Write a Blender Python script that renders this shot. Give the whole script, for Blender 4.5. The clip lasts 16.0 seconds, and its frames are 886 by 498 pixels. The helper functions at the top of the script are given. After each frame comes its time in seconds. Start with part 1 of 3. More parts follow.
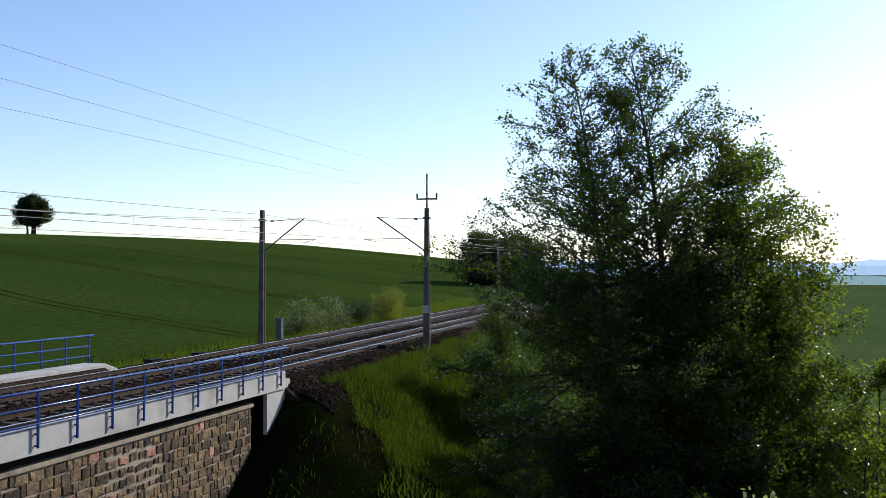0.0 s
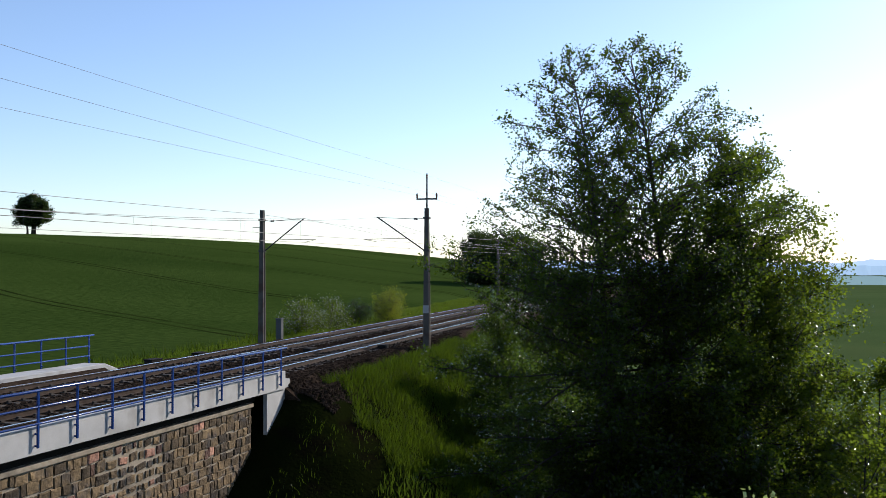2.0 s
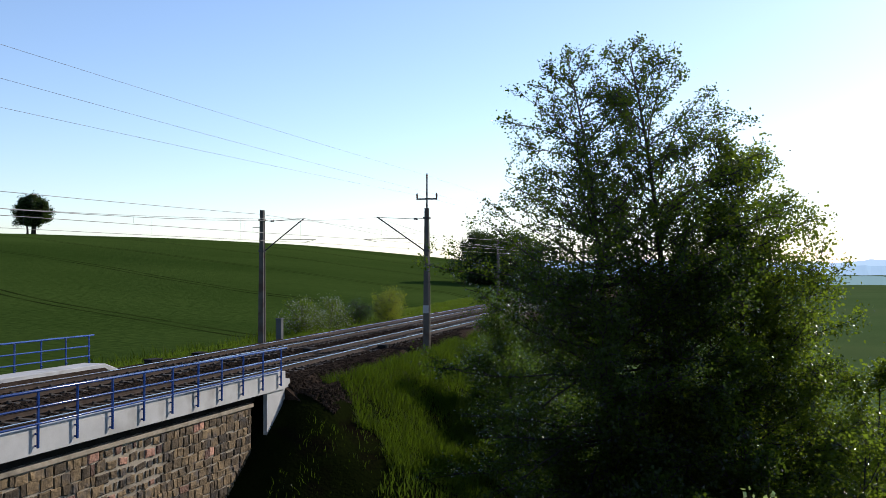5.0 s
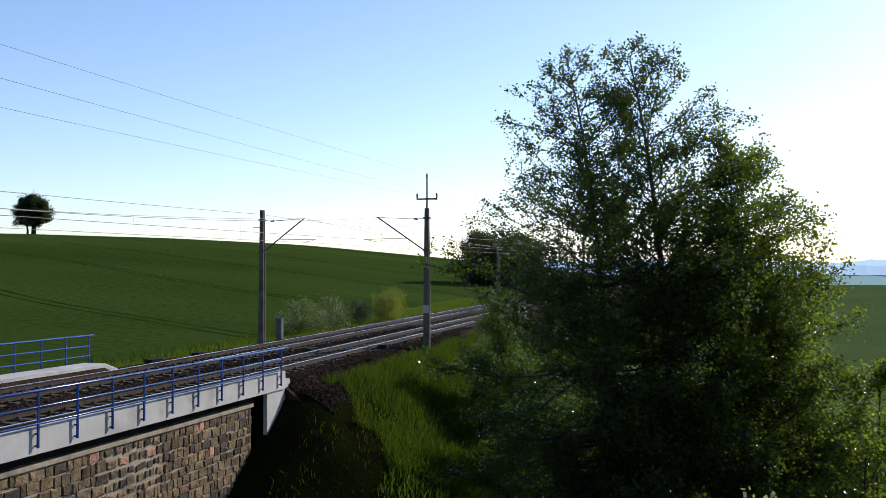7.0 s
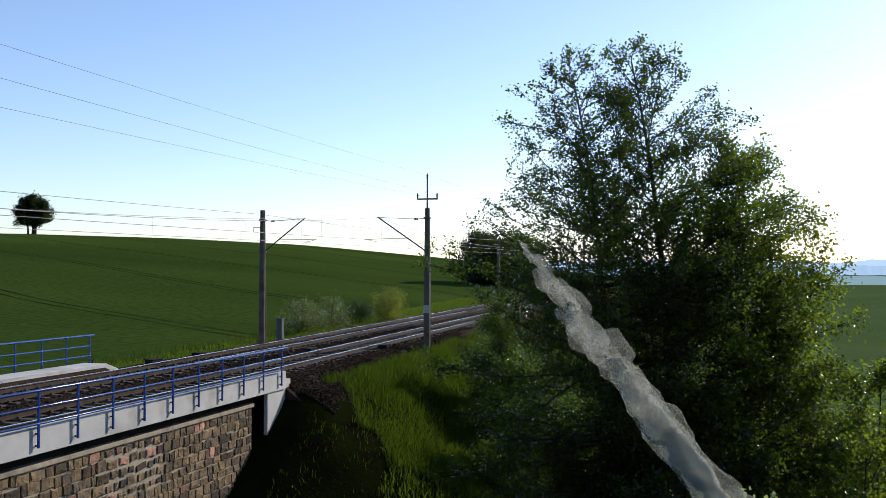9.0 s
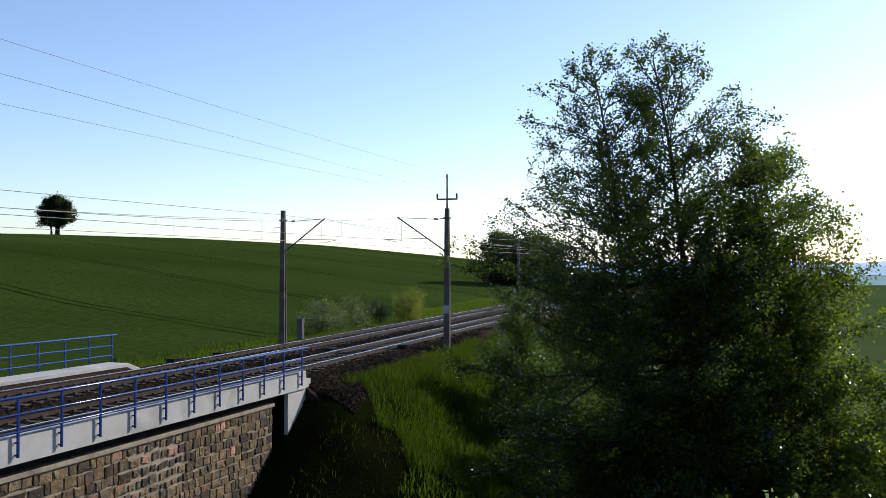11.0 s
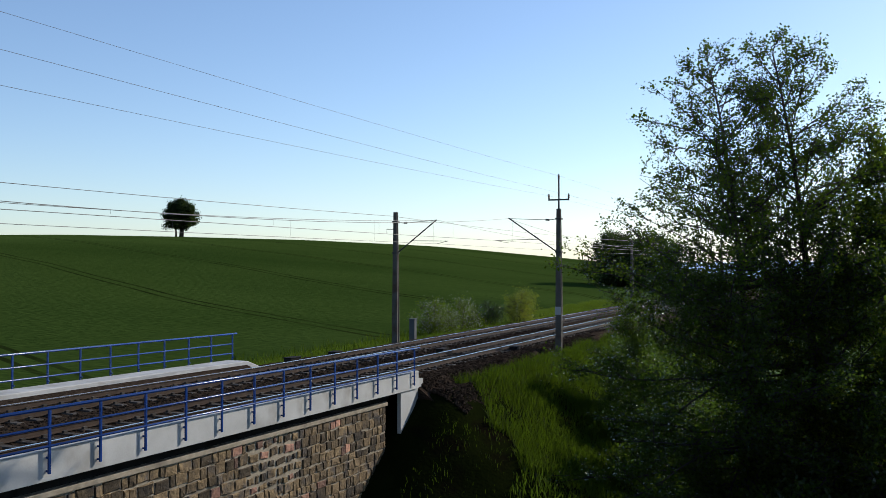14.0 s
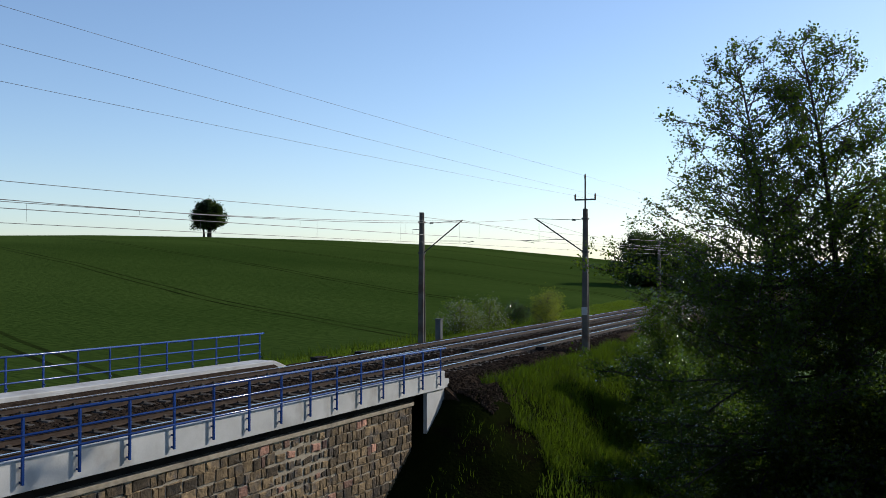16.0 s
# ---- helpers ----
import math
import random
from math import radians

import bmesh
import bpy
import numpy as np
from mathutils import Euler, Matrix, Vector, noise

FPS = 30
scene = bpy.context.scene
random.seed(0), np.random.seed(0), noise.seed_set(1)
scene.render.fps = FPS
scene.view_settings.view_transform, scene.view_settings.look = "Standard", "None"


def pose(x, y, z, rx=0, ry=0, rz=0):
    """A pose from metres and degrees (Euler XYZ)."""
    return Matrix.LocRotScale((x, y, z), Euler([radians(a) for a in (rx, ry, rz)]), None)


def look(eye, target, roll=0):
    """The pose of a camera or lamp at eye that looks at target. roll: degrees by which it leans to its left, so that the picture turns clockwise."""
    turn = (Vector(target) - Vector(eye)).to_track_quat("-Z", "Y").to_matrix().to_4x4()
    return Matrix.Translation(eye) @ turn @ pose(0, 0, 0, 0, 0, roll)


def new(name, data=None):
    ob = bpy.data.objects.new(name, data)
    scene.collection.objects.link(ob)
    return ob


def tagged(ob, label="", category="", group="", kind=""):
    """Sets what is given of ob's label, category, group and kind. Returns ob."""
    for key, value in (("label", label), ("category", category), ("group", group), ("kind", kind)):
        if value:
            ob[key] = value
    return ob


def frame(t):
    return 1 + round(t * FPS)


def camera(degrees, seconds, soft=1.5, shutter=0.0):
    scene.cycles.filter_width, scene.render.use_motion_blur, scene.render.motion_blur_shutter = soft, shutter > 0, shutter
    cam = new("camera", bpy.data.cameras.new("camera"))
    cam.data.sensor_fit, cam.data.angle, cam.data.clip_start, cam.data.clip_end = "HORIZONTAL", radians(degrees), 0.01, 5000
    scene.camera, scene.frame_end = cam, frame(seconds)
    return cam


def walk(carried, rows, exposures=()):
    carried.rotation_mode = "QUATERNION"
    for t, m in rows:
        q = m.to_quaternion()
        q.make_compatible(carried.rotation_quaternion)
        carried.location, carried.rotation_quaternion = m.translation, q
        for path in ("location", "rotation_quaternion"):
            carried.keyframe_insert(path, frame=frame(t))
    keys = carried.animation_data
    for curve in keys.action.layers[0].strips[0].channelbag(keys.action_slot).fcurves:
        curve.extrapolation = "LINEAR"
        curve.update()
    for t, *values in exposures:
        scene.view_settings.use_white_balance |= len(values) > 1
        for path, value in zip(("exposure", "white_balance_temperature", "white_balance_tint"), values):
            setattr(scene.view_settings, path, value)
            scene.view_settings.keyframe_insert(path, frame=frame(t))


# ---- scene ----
# World: the tracks run along +y, z = 0 is the rail head, the camera stands at x = y = 0.
cam = camera(50.0, 16.0, soft=0.8)
EYE = (0.0, 0.0, 4.0)


def aim(yaw, pitch=0.95, roll=0.0):
    return pose(*EYE, 90 + pitch, roll, yaw)


walk(cam, [(0.0, aim(16.5)), (4.0, aim(16.5)), (8.7, aim(16.52)), (10.2, aim(16.6)), (10.8, aim(17.1, 0.96)),
           (11.0, aim(17.72, 0.96)), (11.5, aim(18.77, 0.97)), (12.0, aim(19.88, 0.98)), (12.5, aim(21.12, 1.0)), (13.0, aim(22.4, 1.0)),
           (13.5, aim(23.53, 1.01)), (14.0, aim(24.43, 1.02)), (14.5, aim(25.12, 1.03)), (15.0, aim(25.6, 1.03)), (15.5, aim(25.91, 1.03)), (16.0, aim(26.0, 1.03))],
     exposures=[(0.0, 0.84, 6530, 16), (8.7, 0.84, 6530, 16), (11.0, 0.8, 6530, 16), (12.5, 0.7, 6500, 14), (14.0, 0.62, 6480, 12), (16.0, 0.57, 6470, 12)])

# ---- light ----
SUN_AZ, SUN_EL = 31.0, 28.0     # degrees to the right of +y, and above the horizon
world = bpy.data.worlds.new("sky")
scene.world = world
world.use_nodes = True
wn = world.node_tree.nodes
sky = wn.new("ShaderNodeTexSky")
sky.sky_type = "NISHITA"
sky.sun_disc = False
sky.sun_elevation = radians(SUN_EL)
sky.sun_rotation = radians(SUN_AZ)
sky.air_density, sky.dust_density, sky.ozone_density = 0.92, 0.4, 3.4
world.node_tree.links.new(sky.outputs[0], wn["Background"].inputs[0])
wn["Background"].inputs[1].default_value = 0.105
sun = new("sun", bpy.data.lights.new("sun", "SUN"))
sun.data.energy, sun.data.angle, sun.data.color = 2.8, radians(0.5), (1.0, 0.94, 0.83)
a, e = radians(SUN_AZ), radians(SUN_EL)
SUN_DIR = Vector((math.sin(a) * math.cos(e), math.cos(a) * math.cos(e), math.sin(e)))
sun.matrix_world = look(SUN_DIR * 60, (0, 0, 0))


# ---- materials ----
def make_mat(name, c1, c2, scale=3.0, rough=0.8, metal=0.0, bump=0.2, bump_scale=30.0, fine=0.25, c3=None, c3_scale=0.6,
             stretch=(1, 1, 1), vary=0.0, spec=0.4, island=False, translucent=None, bump_dist=0.02):
    """Two colours mixed by broad and fine noise, a third one as stains, with bump."""
    m = bpy.data.materials.new(name)
    m.use_nodes = True
    nt = m.node_tree
    n, l = nt.nodes, nt.links
    b = n["Principled BSDF"]
    geo = n.new("ShaderNodeNewGeometry")
    mp = n.new("ShaderNodeMapping")
    mp.inputs["Scale"].default_value = stretch
    l.new(geo.outputs["Position"], mp.inputs["Vector"])

    def noi(s, det=6.0):
        t = n.new("ShaderNodeTexNoise")
        t.inputs["Scale"].default_value, t.inputs["Detail"].default_value = s, det
        l.new(mp.outputs[0], t.inputs["Vector"])
        return t

    def mix(fac, x, y):
        t = n.new("ShaderNodeMix")
        t.data_type = "RGBA"
        for k, v in (("A", x), ("B", y)):
            sock = [q for q in t.inputs if q.name == k and q.type == "RGBA"][0]
            if isinstance(v, tuple):
                sock.default_value = (*v, 1)
            else:
                l.new(v, sock)
        l.new(fac, t.inputs[0])
        return [q for q in t.outputs if q.type == "RGBA"][0]

    def ramp(src, lo, hi):
        t = n.new("ShaderNodeMapRange")
        t.inputs[1].default_value, t.inputs[2].default_value = lo, hi
        l.new(src, t.inputs[0])
        return t.outputs[0]

    broad, small = noi(scale), noi(bump_scale, 8.0)
    add = n.new("ShaderNodeMath")
    add.operation = "MULTIPLY_ADD"
    l.new(small.outputs[0], add.inputs[0])
    add.inputs[1].default_value = fine
    l.new(broad.outputs[0], add.inputs[2])
    col = mix(ramp(add.outputs[0], 0.35 + fine * 0.4, 0.65 + fine * 0.6), c1, c2)
    if c3:
        col = mix(ramp(noi(c3_scale).outputs[0], 0.52, 0.68), col, c3)
    if vary:
        info = n.new("ShaderNodeObjectInfo")
        src = geo.outputs["Random Per Island"] if island else info.outputs["Random"]
        hsv = n.new("ShaderNodeHueSaturation")
        l.new(ramp(src, 0, 1), hsv.inputs["Value"])
        mr = hsv.inputs["Value"].links[0].from_node
        mr.inputs[3].default_value, mr.inputs[4].default_value = 1 - vary, 1 + vary
        l.new(col, hsv.inputs["Color"])
        col = hsv.outputs[0]
    l.new(col, b.inputs["Base Color"])
    b.inputs["Roughness"].default_value, b.inputs["Metallic"].default_value = rough, metal
    b.inputs["Specular IOR Level"].default_value = spec
    if bump:
        bp = n.new("ShaderNodeBump")
        bp.inputs["Strength"].default_value, bp.inputs["Distance"].default_value = bump, bump_dist
        l.new(small.outputs[0], bp.inputs["Height"])
        l.new(bp.outputs[0], b.inputs["Normal"])
    if translucent:
        tr = n.new("ShaderNodeBsdfTranslucent")
        tr.inputs[0].default_value = (*translucent, 1)
        ms = n.new("ShaderNodeAddShader")
        l.new(b.outputs[0], ms.inputs[0])
        l.new(tr.outputs[0], ms.inputs[1])
        l.new(ms.outputs[0], n["Material Output"].inputs[0])
    return m


M_FIELD = make_mat("crop_field", (0.0245, 0.0455, 0.0092), (0.040, 0.066, 0.0138), 0.03, 0.85, bump=0.7, bump_scale=2.4, fine=0.7,
                   c3=(0.045, 0.074, 0.016), c3_scale=0.015, bump_dist=0.25, spec=0.0, stretch=(0.345, 1.15, 1.15))


def wheel_tracks(m, along, spacing, width, wobble):
    """Dark paired tractor tracks across a crop: thin bands at even spacing, bent by broad noise."""
    n, l = m.node_tree.nodes, m.node_tree.links
    b = n["Principled BSDF"]
    old = b.inputs["Base Color"].links[0].from_socket
    geo = n.new("ShaderNodeNewGeometry")
    dot = n.new("ShaderNodeVectorMath")
    dot.operation = "DOT_PRODUCT"
    l.new(geo.outputs["Position"], dot.inputs[0])
    dot.inputs[1].default_value = (-along[1], along[0], 0)
    t = n.new("ShaderNodeTexNoise")
    t.inputs["Scale"].default_value, t.inputs["Detail"].default_value = 0.012, 2
    l.new(geo.outputs["Position"], t.inputs["Vector"])

    def math_node(op, x, y, z=None):
        q = n.new("ShaderNodeMath")
        q.operation = op
        for k, v in enumerate((x, y, z)):
            if v is None:
                continue
            if isinstance(v, (int, float)):
                q.inputs[k].default_value = v
            else:
                l.new(v, q.inputs[k])
        return q.outputs[0]
    u = math_node("MULTIPLY_ADD", t.outputs[0], wobble, dot.outputs["Value"])
    u = math_node("MODULO", math_node("ADD", u, 5000.0), spacing)
    near = math_node("MINIMUM", math_node("ABSOLUTE", math_node("SUBTRACT", u, 4.0), 0.0), math_node("ABSOLUTE", math_node("SUBTRACT", u, 5.4), 0.0))
    mask = math_node("LESS_THAN", near, width)
    fine = n.new("ShaderNodeTexNoise")
    fine.inputs["Scale"].default_value = 0.09
    l.new(geo.outputs["Position"], fine.inputs["Vector"])
    mask = math_node("MULTIPLY", mask, math_node("MULTIPLY", fine.outputs[0], 1.3))
    mix = n.new("ShaderNodeMix")
    mix.data_type = "RGBA"
    l.new(mask, mix.inputs[0])
    l.new(old, mix.inputs[6])
    mix.inputs[7].default_value = (0.010, 0.014, 0.004, 1)
    l.new(mix.outputs[2], b.inputs["Base Color"])


# Lighter, bluer than the crop field: haze over the plain is painted in.
M_PLAIN = make_mat("hazy_low_pasture", (0.046, 0.077, 0.026), (0.066, 0.10, 0.036), 0.02, 0.9, bump=0.5, bump_scale=2.0, fine=0.5, c3=(0.06, 0.085, 0.03), c3_scale=0.01, bump_dist=0.2, spec=0.0)
wheel_tracks(M_FIELD, (0.88, -0.47), 23.0, 0.22, 9.0)
# Soil and grass kept near black: deep shade of the gully is mixed in.
M_BANK = make_mat("bank_soil_grass_and_shade", (0.0045, 0.0067, 0.0017), (0.0085, 0.0115, 0.0027), 0.5, 0.95, bump=0.6, bump_scale=9, c3=(0.00588, 0.0047, 0.00294), bump_dist=0.08, spec=0.0)
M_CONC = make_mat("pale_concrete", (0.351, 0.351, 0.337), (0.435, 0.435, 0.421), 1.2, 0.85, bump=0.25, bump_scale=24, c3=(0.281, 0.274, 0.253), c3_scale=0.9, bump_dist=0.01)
M_CONC_SHADED = make_mat("weathered_shaded_concrete", (0.18, 0.168, 0.15), (0.252, 0.24, 0.216), 1.5, 0.9, bump=0.4, bump_scale=20, c3=(0.12, 0.108, 0.09), c3_scale=1.5)
M_BLUE = make_mat("blue_railing_paint", (0.010, 0.036, 0.15), (0.014, 0.048, 0.19), 2.0, 0.22, bump=0.08, bump_scale=60, spec=0.5)
M_RAIL = make_mat("rail_steel", (0.030, 0.019, 0.013), (0.055, 0.036, 0.025), 3.0, 0.8, 0.0, bump=0.15, bump_scale=40, spec=0.2)
M_RAILTOP = make_mat("polished_rail_head", (0.66, 0.64, 0.62), (0.76, 0.74, 0.72), 3.0, 0.2, 0.95, bump=0.03, bump_scale=60)
M_SLEEPER = make_mat("sleeper_concrete", (0.030, 0.0242, 0.0186), (0.046, 0.038, 0.0305), 2.0, 0.9, bump=0.3, bump_scale=22, vary=0.25)
M_BALLAST = make_mat("ballast_stone", (0.020, 0.014, 0.010), (0.050, 0.037, 0.028), 6.0, 0.95, bump=1.0, bump_scale=16, fine=1.0, bump_dist=0.06, spec=0.0)
M_CHIP = make_mat("ballast_chip", (0.020, 0.014, 0.010), (0.050, 0.037, 0.028), 6.0, 0.95, bump=0.2, vary=0.5, island=True, spec=0.0)
M_POLE = make_mat("pole_concrete", (0.062, 0.054, 0.045), (0.09, 0.079, 0.067), 1.6, 0.85, bump=0.3, bump_scale=25, c3=(0.0561, 0.0337, 0.0224), c3_scale=1.2)
M_STEEL = make_mat("dark_steel", (0.042, 0.039, 0.036), (0.072, 0.066, 0.06), 3.0, 0.6, 0.4, bump=0.1, bump_scale=40)
M_WIRE = make_mat("wire_metal", (0.10, 0.10, 0.10), (0.16, 0.15, 0.14), 1.0, 0.5, 0.6, bump=0)
M_INSUL = make_mat("brown_porcelain", (0.08, 0.035, 0.02), (0.12, 0.05, 0.03), 4.0, 0.25, bump=0)
# Plain black for the track boxes; on the deck slab it paints shadow.
M_BOX_SHADE_BLACK = make_mat("box_black_and_slab_shade", (0.012, 0.011, 0.010), (0.022, 0.020, 0.018), 2.0, 0.9, bump=0.2, bump_scale=15, spec=0.1)
M_PLATE = make_mat("white_enamel_plate", (0.279, 0.279, 0.279), (0.324, 0.324, 0.324), 4.0, 0.4, bump=0)
M_BOX = make_mat("grey_concrete_post", (0.055, 0.0594, 0.0638), (0.0748, 0.0792, 0.0836), 2.0, 0.8, bump=0.2)
M_STONE = make_mat("granite_block", (0.058, 0.039, 0.019), (0.170, 0.118, 0.060), 3.0, 0.9, bump=1.0, bump_scale=11, fine=0.8, c3=(0.051, 0.0425, 0.0357), c3_scale=2.0, vary=0.75, bump_dist=0.04)
STONE = dict(scale=3.0, rough=0.9, bump=1.0, bump_scale=11, fine=0.8, c3_scale=2.0, vary=0.75, bump_dist=0.04)
M_STONE_RED = make_mat("red_granite_block", (0.252, 0.119, 0.077), (0.322, 0.182, 0.126), c3=(0.14, 0.07, 0.056), **STONE)
M_STONE_JOINED = make_mat("granite_blocks", (0.058, 0.039, 0.019), (0.170, 0.118, 0.060), c3=(0.051, 0.0425, 0.0357), island=True, **STONE)
M_MORTAR = make_mat("pale_mortar", (0.23, 0.196, 0.142), (0.33, 0.285, 0.215), 4.0, 0.95, bump=0.5, bump_scale=25, c3=(0.124, 0.105, 0.0805), c3_scale=1.1)
M_BARK = make_mat("dark_bark", (0.014, 0.0112, 0.0088), (0.032, 0.026, 0.02), 2.0, 0.95, bump=0.8, bump_scale=18, stretch=(0.4, 0.4, 0.12), spec=0.2)
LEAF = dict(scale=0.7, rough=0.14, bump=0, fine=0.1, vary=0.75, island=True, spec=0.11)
# Far darker than real leaves: shade in the low foliage is in the colour.
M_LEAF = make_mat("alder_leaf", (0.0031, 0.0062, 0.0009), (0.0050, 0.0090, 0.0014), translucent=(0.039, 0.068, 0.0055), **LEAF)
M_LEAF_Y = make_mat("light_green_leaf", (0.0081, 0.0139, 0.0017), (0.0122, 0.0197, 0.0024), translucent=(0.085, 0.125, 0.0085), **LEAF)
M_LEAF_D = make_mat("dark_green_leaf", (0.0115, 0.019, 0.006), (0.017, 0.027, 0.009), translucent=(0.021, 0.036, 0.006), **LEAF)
M_BLOSSOM = make_mat("pale_blossom", (0.173, 0.173, 0.151), (0.22, 0.22, 0.195), 3.0, 0.7, bump=0, translucent=(0.063, 0.063, 0.0504))
M_PALE = make_mat("pale_green_leaf", (0.16, 0.20, 0.08), (0.22, 0.26, 0.11), translucent=(0.12, 0.16, 0.04), **LEAF)
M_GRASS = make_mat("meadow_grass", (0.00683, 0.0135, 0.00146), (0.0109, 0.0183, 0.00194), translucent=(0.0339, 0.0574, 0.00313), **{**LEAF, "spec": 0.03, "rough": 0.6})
# Brighter copy of the meadow grass: sunlight on the verge is coloured in.
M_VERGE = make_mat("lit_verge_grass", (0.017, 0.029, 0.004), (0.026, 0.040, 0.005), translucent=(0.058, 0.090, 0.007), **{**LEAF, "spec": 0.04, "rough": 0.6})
M_STALK = make_mat("yellow_green_leaf", (0.045, 0.0585, 0.00675), (0.072, 0.0765, 0.009), translucent=(0.132, 0.149, 0.0124), **LEAF)


# Aerial haze painted on: a pale blue base colour that also glows.
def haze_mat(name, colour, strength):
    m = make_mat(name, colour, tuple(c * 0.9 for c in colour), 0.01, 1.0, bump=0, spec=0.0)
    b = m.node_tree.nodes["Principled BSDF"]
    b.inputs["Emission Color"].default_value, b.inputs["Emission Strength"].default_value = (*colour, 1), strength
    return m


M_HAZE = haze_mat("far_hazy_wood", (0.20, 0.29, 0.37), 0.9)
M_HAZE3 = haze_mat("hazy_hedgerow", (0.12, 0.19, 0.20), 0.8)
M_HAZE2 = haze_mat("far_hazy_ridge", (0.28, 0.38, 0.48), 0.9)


# ---- mesh tools ----
class Shape:
    """Collects vertices and faces of one mesh."""
    def __init__(self):
        self.v, self.f, self.n = [], [], 0

    def add(self, verts, faces):
        self.v.append(np.asarray(verts, float).reshape(-1, 3))
        self.f.extend(tuple(i + self.n for i in f) for f in faces)
        self.n += len(self.v[-1])
        return self

    def box(self, x0, x1, y0, y1, z0, z1, bevel=0.0):
        c = bevel
        if c <= 0:
            v = [(x, y, z) for z in (z0, z1) for y in (y0, y1) for x in (x0, x1)]
            return self.add(v, [(0, 2, 3, 1), (4, 5, 7, 6), (0, 1, 5, 4), (2, 6, 7, 3), (0, 4, 6, 2), (1, 3, 7, 5)])
        bm = bmesh.new()
        bmesh.ops.create_cube(bm, size=1.0)
        for q in bm.verts:
            q.co = Vector(((x0 + x1) / 2 + q.co.x * (x1 - x0), (y0 + y1) / 2 + q.co.y * (y1 - y0), (z0 + z1) / 2 + q.co.z * (z1 - z0)))
        bmesh.ops.bevel(bm, geom=bm.edges[:], offset=c, segments=2, affect="EDGES", profile=0.6)
        bm.verts.index_update()
        self.add([q.co[:] for q in bm.verts], [tuple(q.index for q in f.verts) for f in bm.faces])
        bm.free()
        return self

    def tube(self, pts, radii, sides=8, caps=True):
        pts = [Vector(p) for p in pts]
        if not hasattr(radii, "__len__"):
            radii = [radii] * len(pts)
        verts, faces = [], []
        for i, p in enumerate(pts):
            d = (pts[min(i + 1, len(pts) - 1)] - pts[max(i - 1, 0)]).normalized()
            u = d.cross(Vector((0, 0, 1)) if abs(d.z) < 0.9 else Vector((1, 0, 0))).normalized()
            w = d.cross(u)
            for k in range(sides):
                t = 2 * math.pi * k / sides
                verts.append(p + (u * math.cos(t) + w * math.sin(t)) * radii[i])
        for i in range(len(pts) - 1):
            for k in range(sides):
                faces.append((i * sides + k, i * sides + (k + 1) % sides, (i + 1) * sides + (k + 1) % sides, (i + 1) * sides + k))
        if caps:
            faces.append(tuple(range(sides))[::-1])
            faces.append(tuple(range((len(pts) - 1) * sides, len(pts) * sides)))
        return self.add([q[:] for q in verts], faces)

    def loft(self, rings, close=True):
        """Rings of equally many points, joined one after another."""
        k = len(rings[0])
        faces = [(i * k + j, i * k + (j + 1) % k, (i + 1) * k + (j + 1) % k, (i + 1) * k + j) for i in range(len(rings) - 1) for j in range(k)]
        if close:
            faces += [tuple(range(k))[::-1], tuple(range((len(rings) - 1) * k, len(rings) * k))]
        return self.add([p for r in rings for p in r], faces)

    def graded(self):
        """Follows the railway's grade."""
        for v in self.v:
            v[:, 2] += grade(v[:, 1])
        return self

    def mesh(self, name, smooth=False):
        me = bpy.data.meshes.new(name)
        me.from_pydata(np.concatenate(self.v).tolist(), [], self.f)
        if smooth:
            me.shade_smooth()
        me.update()
        return me


def part(name, shape, material, parent=None, label="", smooth=False):
    me = shape.mesh(name, smooth) if isinstance(shape, Shape) else shape
    if not me.materials:
        me.materials.append(material)
    ob = new(name, me)
    if parent:
        ob.parent = parent
    return tagged(ob, label=label)


def thing(name, label, category, group="", kind="", at=None):
    ob = new(name)
    if at is not None:
        ob.matrix_basis = at
    return tagged(ob, label, category, group, kind)


def smooth01(v, lo, hi):
    t = np.clip((v - lo) / (hi - lo), 0, 1)
    return t * t * (3 - 2 * t)


def grade(y):
    """The railway's height over its length: it falls over the bridge and rises gently beyond."""
    y = np.asarray(y, float)
    return 0.05 + np.where(y < 31, -0.0075, 0.003) * (y - 31)


